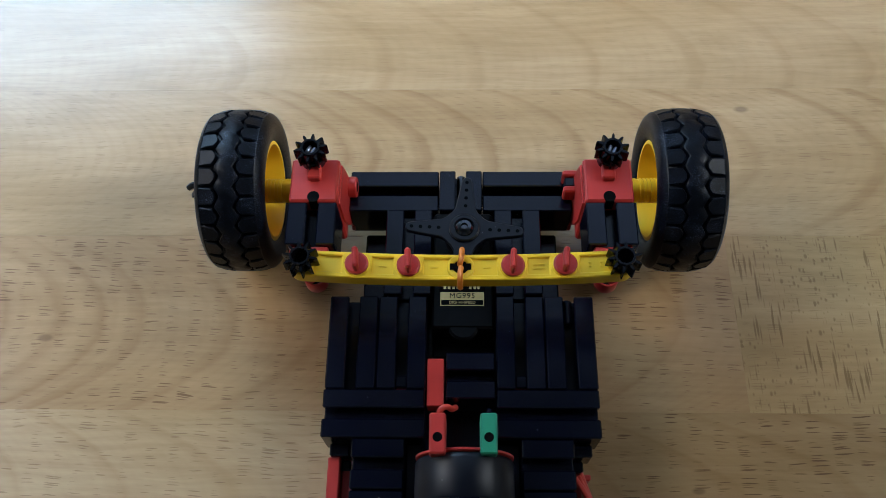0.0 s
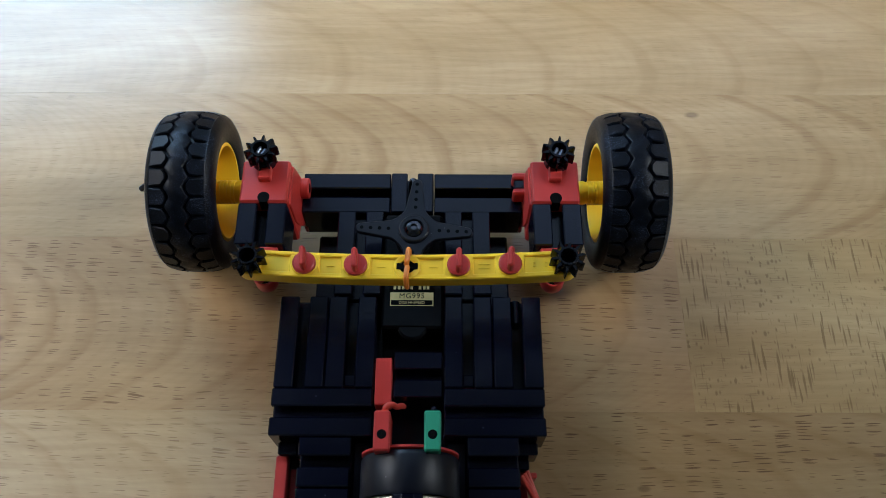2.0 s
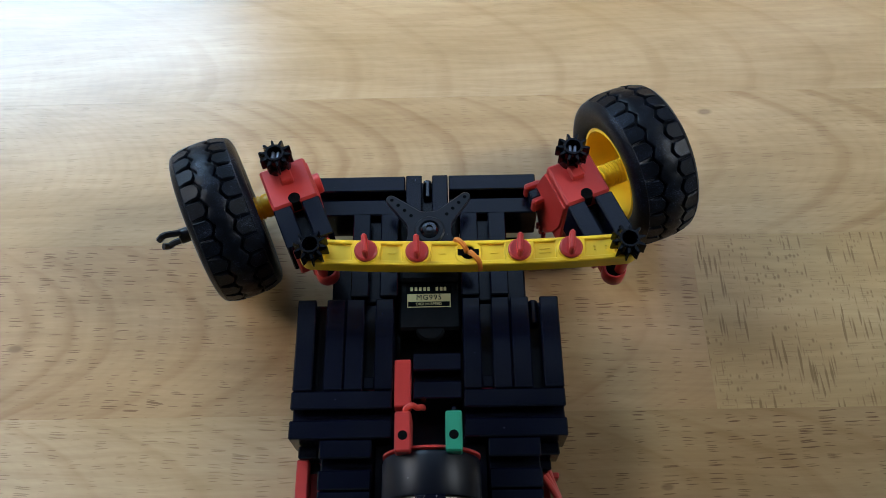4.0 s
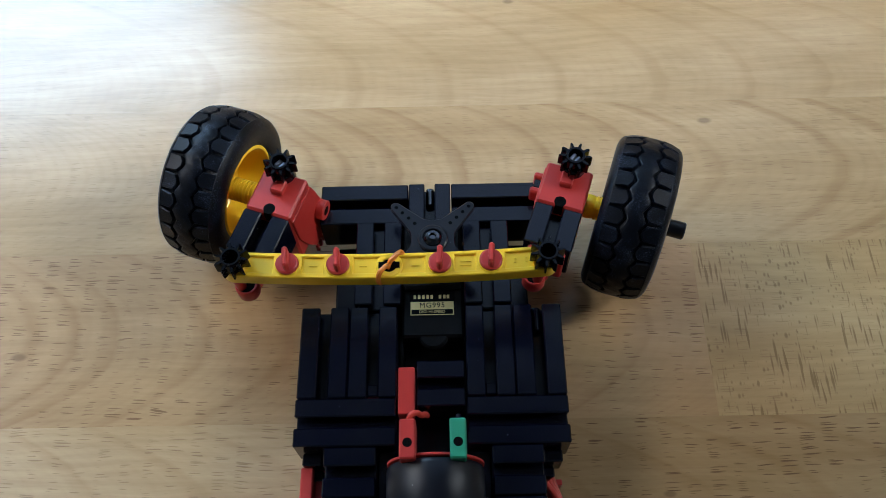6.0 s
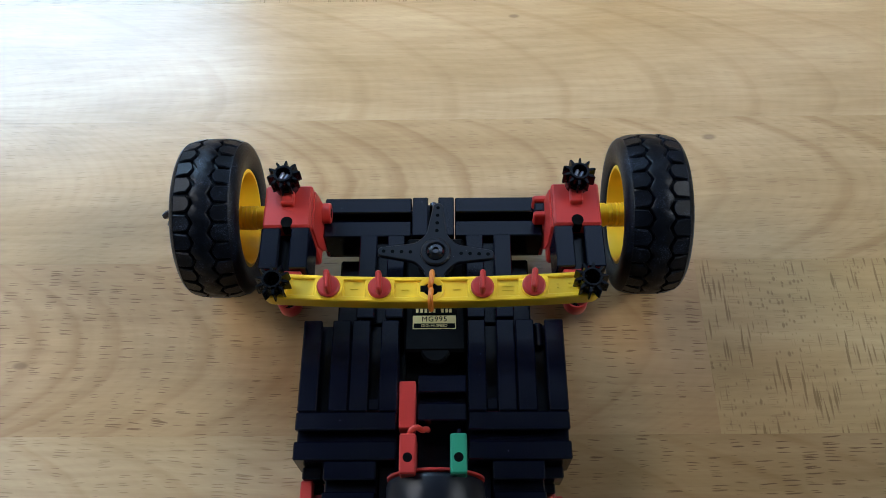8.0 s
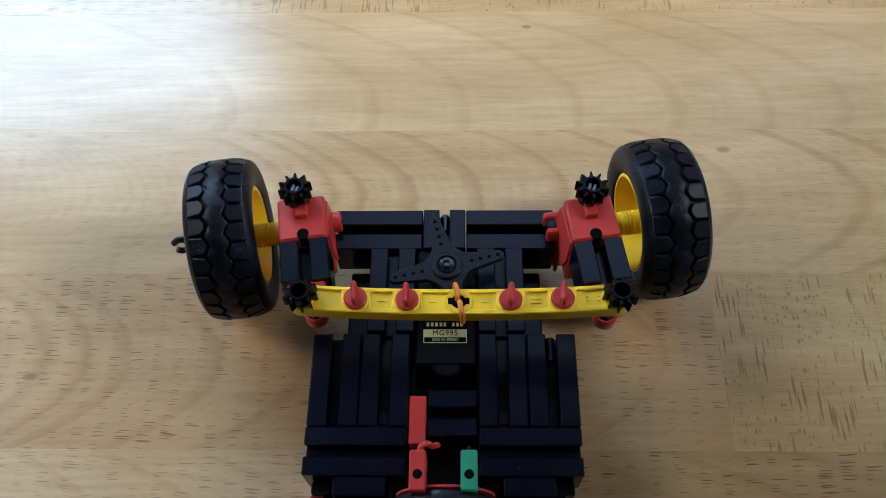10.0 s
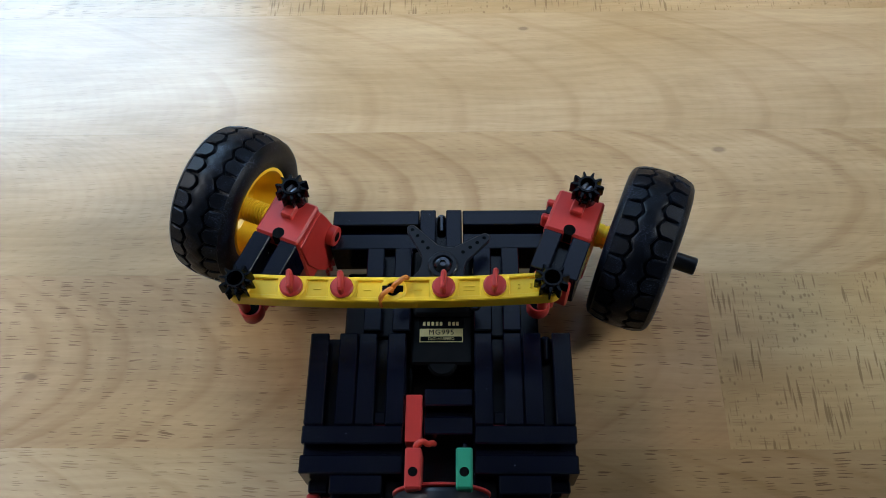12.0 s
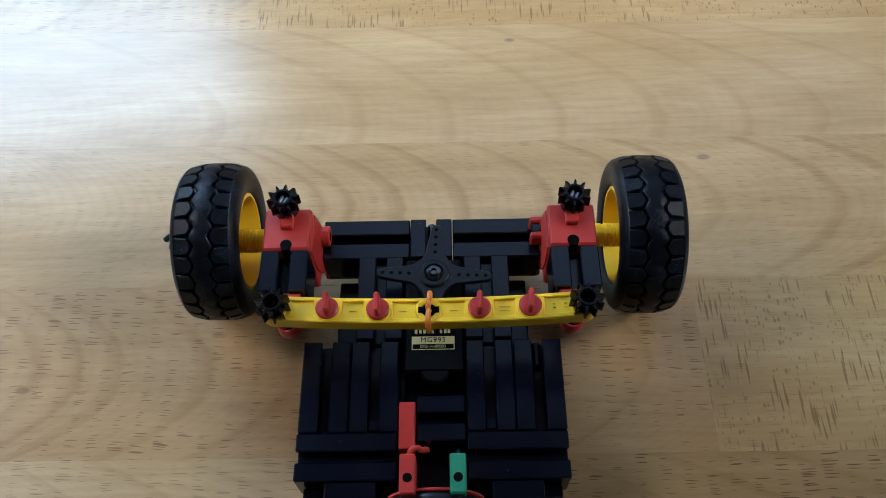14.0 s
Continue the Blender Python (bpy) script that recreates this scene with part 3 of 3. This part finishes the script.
def tyre_mesh():
    """A tyre about the x axis: a snaking centre rib, pointed lugs on both sides that run out into a smooth round shoulder."""
    R = 27.2

    def crown(h):
        return R - 1.25 * (abs(h) / 10.0) ** 2.6

    half = [(R - 1.7, 0.0), (R - 1.75, 5.0), (R - 1.9, 7.2), (crown(9.3) - 0.15, 9.3), (25.2, 10.4), (24.0, 11.1), (22.4, 11.5), (20.6, 11.4), (18.0, 10.8), (16.9, 10.1), (16.5, 9.0)]
    b = lathe([(r, -h) for r, h in half[::-1]] + half[1:], 112, True)
    n = 27
    step = 2 * math.pi / n

    def at(r, a, h):
        return b.verts.new((r * math.cos(a), r * math.sin(a), h))

    def lug(outline):
        """A raised pad with chamfered edges: outline of (angle, height, drop at that corner)."""
        ca, ch = sum(q[0] for q in outline) / len(outline), sum(q[1] for q in outline) / len(outline)
        top = [at(crown(h) + 0.03 - d, ca + (a - ca) * 0.87, ch + (h - ch) * 0.92) for a, h, d in outline]
        rim = [at(crown(h) - 0.32 - d, a, h) for a, h, d in outline]
        low = [at(crown(h) - 2.0, a, h) for a, h, d in outline]
        b.faces.new(top)
        for k in range(len(outline)):
            q = (k + 1) % len(outline)
            b.faces.new((top[k], rim[k], rim[q], top[q]))
            b.faces.new((rim[k], low[k], low[q], rim[q]))

    rib = []
    for i in range(4 * n):
        a = i * step / 4
        sway = (0.85, 0.0, -0.85, 0.0)[i % 4]
        lo, hi = -3.0 + sway, 3.0 + sway
        rib.append([at(r, a, h) for r, h in ((R - 1.9, lo - 0.15), (R - 0.35, lo), (crown(lo), lo + 0.4), (R, sway), (crown(hi), hi - 0.4), (R - 0.35, hi), (R - 1.9, hi + 0.15))])
    for q0, q1 in zip(rib, rib[1:] + rib[:1]):
        for k in range(6):
            b.faces.new((q0[k], q1[k], q1[k + 1], q0[k + 1]))
    for i in range(n):
        for side in (-1, 1):
            a0 = (i + (0.5 if side > 0 else 0.0)) * step
            o = [(-0.13, 3.5, 0), (0.13, 3.5, 0), (0.40, 4.7, 0), (0.42, 7.0, 0), (0.46, 9.5, 0.2), (-0.46, 9.5, 0.2), (-0.42, 7.0, 0), (-0.40, 4.7, 0)]
            lug([(a0 + q * step, side * h, d) for q, h, d in o])
    bmesh.ops.scale(b, vec=(1, 1, 0.945), verts=b.verts)
    return turned(b, TO_X)


def wheel(knuckle, s, px, pz):
    """Tyre, rim, hub and axle on the steering knuckle."""
    put = Matrix.Translation((s * px, 0.3, pz))
    tyre = part("tyre", turned(tyre_mesh(), put), RUBBER, knuckle, "black rubber tyre with zigzag tread", 40)
    flip = Matrix.Rotation(radians(90 * -s), 4, "Y")   # local z points inwards
    rim = lathe([(16.4, 9.6), (16.9, 9.3), (16.9, -9.0), (14.5, -9.0), (14.5, -5.5), (3, -5.5), (3, -4.4), (13.8, -3.6), (14.9, -2.2), (15.4, 8.6), (15.7, 9.6)], 64, True)
    for k in range(6):
        rib = turned(box(3.0, 15.5, -0.7, 0.7, -4.6, -1.2, 0.25), Matrix.Rotation(k * math.pi / 3 + 0.3, 4, "Z"))
        joined(rim, rib)
    rim = part("rim", turned(rim, put @ flip), YELLOW, knuckle, "yellow plastic rim")
    hub = [(3.0, -5)]
    for k in range(9):
        z = 2.0 + k * 1.2
        hub += [(4.1, z), (4.1, z + 0.75), (3.75, z + 0.8), (3.75, z + 1.15)]
    hub += [(4.1, 13.5), (4.1, 15.0), (3.3, 19.8), (2.0, 20.0)]
    hub = part("hub", turned(lathe(hub, 36), put @ flip), YELLOW, knuckle, "ribbed yellow plastic hub nut")
    if s > 0:
        part("axle", turned(lathe([(2.4, -4), (2.9, -4), (3.0, -15.0), (2.7, -15.4), (1.6, -15.4), (1.5, -14.8), (0.4, -14.8)], 28), put @ flip), DEEP, knuckle, "black plastic axle end")
    else:
        part("axle", turned(lathe([(2.4, -8), (2.6, -8.4), (2.6, -12.6), (2.2, -13)], 28), put @ flip), DEEP, knuckle, "black plastic axle end")
        for d in (-1, 1):
            hook = tube([(0.0, 2.2 * d, -12.0), (0.4, 3.0 * d, -15.6), (0.2, 3.5 * d, -17.5), (0.0, 2.2 * d, -19.2)], 1.15, 8)
            turned(hook, Matrix.Rotation(radians(90), 4, "Z") @ Matrix.Identity(4))
            part("clip", turned(hook, put @ flip), DEEP, knuckle, "black forked axle clip")
    return tyre, rim, hub


PIVOT = (46.3, 68.0)


def knuckle(s):
    """A steering knuckle about its king pin; x outwards is s."""
    def X(a, c):
        return (min(s * a, s * c), max(s * a, s * c))

    zt = 47.0
    b = box(*X(-8.0, 7.0), -14.6, 0.8, 20.0, zt, 0.7)
    k = part("steering_knuckle", b, RED, car, "red plastic steering knuckle")
    # side plate towards the beam
    o = [(-13.8, 44.0), (0.2, 44.0), (2.2, 38), (4.2, 30), (3.4, 22), (-0.5, 14.5), (-3.0, 12.5), (-6.0, 14.5), (-10.0, 22), (-13.2, 31)]
    pl = prism(o, 1.0, 0.25)
    turned(pl, Matrix(((0, 0, 1, -8.6 if s > 0 else 7.6), (1, 0, 0, 0), (0, 1, 0, 0), (0, 0, 0, 1))))
    part("claw_plate", pl, RED, k)
    for i in range(3):
        part("claw_tooth", box(*X(-9.4, -8.1), -6.4 + 2.2 * i, -5.0 + 2.2 * i, 10.6, 14.0, 0.3), RED, k)
    # hinge boss over the beam end
    hinge = turned(lathe([(3.2, 0), (3.5, 0.3), (3.5, 5.0), (3.2, 5.3), (1.7, 5.3), (1.6, 1.5)], 32), Matrix.Translation((s * -6.1, 1.2, 28.2)) @ Matrix.Rotation(radians(-90 * s), 4, "Y"))
    if s < 0:
        part("hinge_pin", hinge, RED, k)
        # black disc closes the bore and paints its shade
        part("bore", turned(rod(0, 0, 4.4, 5.35, 1.7, 0.05), Matrix.Translation((s * -6.1, 1.2, 28.2)) @ Matrix.Rotation(radians(-90 * s), 4, "Y")), INK_AND_BORE, k, "black disc for bore shade")
    else:
        hinge.free()
        for d in (-1, 1):
            part("hinge_pin", box(*X(-12.4, -6.5), 1.8 + (1.9 if d > 0 else -4.2), 1.8 + (4.2 if d > 0 else -1.9), 25.2, 31.5, 0.6), RED, k)
        part("hinge_tongue", box(*X(-11.8, -6.5), 0.1, 3.5, 25.2, 30.6, 0.4), BLACK, k, "black hinge tongue")
    # vertical slot and bore, as flat black shade; tab and black pinion on top
    part("bore", rod(s * -0.6, -12.9, zt - 4, zt + 0.04, 1.9, 0.02), INK_AND_BORE, k, "black disc for round bore shade")
    part("bore", box(*X(-1.9, 0.7), -14.7, -12.4, zt - 5, zt + 0.035, 0.02), INK_AND_BORE, k, "black patch for slot shade")
    part("tab", box(*X(-2.6, 1.5), -7.4, -2.6, zt - 1, zt + 2.2, 0.4), RED, k)
    stem = rod(s * 0.2, 0.2, zt - 2, zt + 3.2, 3.9)
    part("collar", stem, BLACK, k, "black plastic collar")
    g = pinion(5.1, 4.6, 10)
    part("pinion", turned(g, Matrix.Translation((s * 0.2, 0.2, zt + 2.8)) @ Matrix.Rotation(0.2, 4, "Z")), GEAR, k, "small black toothed gear")
    for d in (-1, 1):
        half = box(-1.45, 1.45, min(d * 0.2, d * 1.45), max(d * 0.2, d * 1.45), zt + 2.0, zt + 6.4, 0.4)
        part("pin_half", turned(half, Matrix.Translation((s * 0.2, 0.2, 0)) @ Matrix.Rotation(radians(65), 4, "Z")), PIN, k, "split pin in the gear")
    # arm block and joint
    part("arm_block", slotted(*X(-8.0, 7.0), -29.2, -14.8, zt - 15.2, zt - 0.2, "y"), BLACK, k, "black building block")
    part("joint", box(*X(-6.2, 5.6), -32.0, -29.3, zt - 14, zt - 1.5, 0.5), RED, k)
    part("joint", box(*X(-4.6, 2.0), -34.5, -31.8, 33.5, 39.5, 0.5), RED, k)
    sleeve = turned(lathe([(2.7, 35.0), (3.3, 35.0), (3.6, 35.5), (3.6, 40.0), (3.3, 40.5), (2.9, 40.5), (2.7, 40.2)], 36, True), Matrix.Translation((s * -2.0, -36.8, 0)))
    part("sleeve", sleeve, RED, k, "red plastic sleeve with a black disc for bore shade")
    # black plug paints the shade inside the sleeve
    part("bore", rod(s * -2.0, -36.8, 35, 39.6, 2.75, 0.05), INK_AND_BORE, k, "black disc for bore shade")
    part("joint_pin", rod(s * -0.6, -37.6, 38.5, 49.4, 1.6), RED, k, "red plastic pin")
    return k, wheel(k, s, 26.0 if s < 0 else 25.4, 27.2)


def tie_rod():
    """The yellow track rod, slightly bowed, with its pins; origin at its middle on z = 0."""
    zb, zt, half, ends = 48.0, 53.2, 4.0, 46.2

    def bow(x):
        return 1.6 * (x / ends) ** 2

    def strip(y0, y1, z0, z1, xa, xb, n=24):
        b = bmesh.new()
        cols = []
        for i in range(n + 1):
            x = xa + (xb - xa) * i / n
            cols.append([b.verts.new((x, y + bow(x), z)) for y, z in ((y0, z0), (y1, z0), (y1, z1), (y0, z1))])
        for a, c in zip(cols, cols[1:]):
            for k in range(4):
                b.faces.new((a[k], a[(k + 1) % 4], c[(k + 1) % 4], c[k]))
        b.faces.new(cols[0])
        b.faces.new(cols[-1][::-1])
        bmesh.ops.recalc_face_normals(b, faces=b.faces)
        soften(b, [e for e in b.edges if e.calc_face_angle(0) > 0.7], 0.3)
        return b

    b = strip(-half, half, zb, zt - 0.75, -ends, ends)
    for y0, w in ((-half, 1.5), (half - 1.3, 1.3)):
        joined(b, strip(y0, y0 + w, zt - 1.2, zt, -ends, ends))
    for s in (-1, 1):
        joined(b, rod(s * ends, bow(ends), zb, zt, half, 0.3, 32))
    for x in (-30, -15, 15, 30):
        joined(b, strip(-half + 0.2, half - 0.2, zt - 1.2, zt - 0.05, x - 4.4, x + 4.4, 4))
        joined(b, rod(x, bow(x), zb, zt + 0.3, 3.85, 0.3, 32))
    joined(b, turned(lathe([(2.2, zb), (4.0, zb), (4.0, zt - 0.1), (3.7, zt + 0.15), (2.5, zt + 0.15), (2.2, zt)], 32, True), Matrix.Identity(4)))
    # raised marks in the recesses
    for x in (-22.5, -7.6, 7.6):
        joined(b, strip(-0.2, 0.15, zt - 0.85, zt - 0.5, x - 1.2, x + 1.2, 2))
    for d in (-0.75, 0.55):
        joined(b, strip(d, d + 0.25, zt - 0.85, zt - 0.5, 20.8, 24.2, 2))
    for x in (37.2, 40.6):
        for d in (-0.7, 0.5):
            joined(b, box(x - 0.35, x + 0.35, d + bow(x), d + 0.5 + bow(x), zt - 0.85, zt - 0.45, 0.1))
    t = part("tie_rod", b, YELLOW, car, "bowed yellow plastic track rod")
    # black fill paints the shade in the middle hole
    part("hole", rod(0, 0, zb + 0.5, zt - 0.5, 2.3, 0.02), INK_AND_BORE, t, "black fill for cross-shaped hole shade")
    part("hole", box(-3.1, 3.1, -1.0, 1.0, zt - 1.5, zt + 0.28, 0.02), INK_AND_BORE, t, "black fill for cross-shaped hole shade")
    for x in (-30, -15, 15, 30):
        r = lathe([(3.1, 0), (3.4, 0.3), (3.4, 1.2), (2.9, 1.6), (1.0, 1.7)], 32)
        joined(r, turned(box(-0.85, 0.85, -2.9, 3.5, 1.0, 5.7, 0.6), Matrix.Rotation(radians(-x * 0.15), 4, "Z")))
        part("rivet", turned(r, Matrix.Translation((x, bow(x), zt + 0.2))), RED, t, "red plastic rivet with a wing grip")
    for s in (-1, 1):
        g = pinion(5.0, 4.6, 10)
        part("pinion", turned(g, Matrix.Translation((s * ends + 0.3, bow(ends) - 0.3, zt)) @ Matrix.Rotation(0.15 * s, 4, "Z")), GEAR, t, "small black toothed gear")
    return t


def wire_tie():
    z = 53.2
    b = tube([(-0.3, 0.5, z - 6), (-0.2, 0.6, z + 0.6), (0.2, 2.2, z + 1.7), (0.3, 4.2, z + 1.6), (0.4, 5.6, z - 0.4), (0.4, 6.4, z - 8)], 0.8, 8)
    joined(b, tube([(0.1, -0.4, z - 4), (0.1, -0.6, z + 0.7), (-0.1, -2.4, z + 1.6), (-0.2, -4.2, z + 1.0), (-0.2, -5.0, z - 1.4), (-0.1, -4.8, z - 4.0), (0.2, -3.0, z - 5.5)], 0.8, 8))
    return part("wire_tie", b, ORANGE, car, "orange insulated wire tie")


chassis()
motor()
plug(-8.6, -4.0, RED, "red plastic plug")
plug(5.5, 10.2, GREEN, "green plastic plug")
wires()
servo()
horn = servo_horn()
knuckle_left, wheel_left = knuckle(-1)
knuckle_right, wheel_right = knuckle(1)
rod_bar = tie_rod()
tie = wire_tie()


# ---- the floor: strips of beech laminate on a screed ----
def floor():
    base = slab("floor", X0, X1, Y0, WALL_Y, -0.05, -0.0082, WHITE)
    rng = random.Random(5)
    W = 65.0
    shapes = {}

    def plank_bm(n):
        b = box(0, n, 0, W, -8, 0, 0)
        soften(b, [e for e in b.edges if all(v.co.z > -1 for v in e.verts)], 0.05, 1)
        return b

    far = bmesh.new()
    for row in range(int(Y0 * 1000 // W), int(WALL_Y * 1000 // W) + 1):
        y = row * W
        d = min(WALL_Y * 1000 - y, W)
        # row -1: its joint under the car is assumed, so the right part can darken
        start = {0: 95.0, 3: -80.0, 1: 245.0, 2: 240.0, -1: 15.0, 4: 190.0}.get(row, rng.uniform(-200, 200))
        x = start
        while x > X0 * 1000:
            x -= 480.0
        while x < X1 * 1000:
            a, c = max(x, X0 * 1000), min(x + 480.0, X1 * 1000)
            near = -700 < y < 800 and a < 650 and c > -650 and c - a > 479 and d == W
            if near:
                mat = FLECK if (row in (0, 3) and abs(x - start) < 1) or rng.random() < 0.08 else ARCHED.get(row, WOOD)
                if mat.name not in shapes:
                    ob = finish("plank", plank_bm(480.0), mat, base)
                    shapes[mat.name] = ob.data
                else:
                    ob = new("plank", shapes[mat.name])
                    ob.parent = base
                ob.matrix_basis = pose(x * MM, y * MM, 0)
                tint = {-1: (1.10, 1.12, 1.18, 0.6), 0: (0.95, 0.88, 0.83, 0.85), 1: (0.99, 0.97, 0.94, 0.32), 2: (1.03, 1.03, 1.04, 0.15), 3: (1.04, 1.02, 0.98, 0.6)}.get(row)
                if mat is FLECK and row == 0:
                    tint = (0.98, 0.96, 0.87, 0.9)
                # brown strip, darkened further to carry the shade at the lower right
                if row == -1 and x > 0:
                    tint = (0.79, 0.73, 0.63, 1.0)
                ob.color = tint or [rng.uniform(0.95, 1.06)] * 3 + [rng.uniform(0.3, 1)]
            else:
                for q in ((a + 0.1, c - 0.1),):
                    v = [far.verts.new((q[i], yy, 0)) for i, yy in ((0, y + 0.1), (1, y + 0.1), (1, y + d - 0.1), (0, y + d - 0.1))]
                    far.faces.new(v)
            x += 480.0
    ob = finish("planks", far, WOOD, base)
    tagged(ob, kind="stuff")


floor()


# ---- what moves: the steering ----
STEER = [  # seconds, sideways shift of the track rod in mm
    (0, 0.0), (2.5, 0.1), (2.9, 0.1), (3.1, 2.0), (3.3, 8.0), (3.5, 12.5), (3.7, 13.0), (4.3, 13.0), (4.5, 12.0), (4.7, 8.8), (4.8, 6.9), (4.9, 4.7), (5.0, 3.0), (5.1, 1.6), (5.2, 0.4),
    (5.5, -0.3), (5.6, -1.9), (5.7, -4.3), (5.8, -6.3), (5.9, -8.3), (6.0, -11.4), (6.1, -12.6), (6.3, -13.1), (6.5, -12.9), (7.0, -13.1), (7.1, -12.9), (7.2, -11.6), (7.3, -5.2),
    (7.4, 0.0), (7.5, 0.7), (7.7, 0.5), (8.0, 0.2), (8.1, 0.9), (8.2, 3.7), (8.3, 7.0), (8.45, 11.5), (8.6, 13.0), (9.6, 13.0), (9.8, 10.5), (10.0, 5.0), (10.15, 1.5), (10.3, 0.3), (10.5, -0.4),
    (10.6, -1.2), (10.7, -3.4), (10.8, -5.5), (10.9, -7.6), (11.0, -8.8), (11.1, -10.2), (11.2, -11.2), (11.3, -12.0), (11.5, -13.0), (12.0, -13.0), (12.3, -11.7), (12.5, -9.5),
    (12.6, -6.6), (12.7, -4.4), (12.9, -0.6), (13.0, 0.1), (14.0, 0.0)]


def motions():
    def turn(shift, arm, k):
        return math.degrees(math.asin(max(-1, min(1, shift / arm)))) * k

    walk(knuckle_left, [(t, pose(-PIVOT[0] * MM, PIVOT[1] * MM, 0, 0, 0, turn(s, 38, LEFT_K))) for t, s in STEER])
    walk(knuckle_right, [(t, pose(PIVOT[0] * MM, PIVOT[1] * MM, 0, 0, 0, turn(s, 38, RIGHT_K))) for t, s in STEER])
    # the wheels slide a little on their axles as the wheels steer
    for things, side in ((wheel_left, -1), (wheel_right, 1)):
        for w in things:
            walk(w, [(t, pose((s / 13) * abs(s / 13) * (3.6 if s * side < 0 else 1.2) * MM, 0, 0)) for t, s in STEER])
    walk(rod_bar, [(t, pose(s * MM, (28.4 + 4.4 * (s / 13) ** 2) * MM, 0)) for t, s in STEER])
    walk(tie, [(t, pose(s * MM, (28.4 + 4.4 * (s / 13) ** 2) * MM, 0, 0, 0, turn(s, 17, 0.9))) for t, s in STEER])
    walk(horn, [(t, pose(1.1 * MM, 49.9 * MM, 33.4 * MM, 0, 0, -3 + turn(s, 17, 1.0))) for t, s in STEER])


LEFT_K, RIGHT_K = 1.1, 1.08
motions()
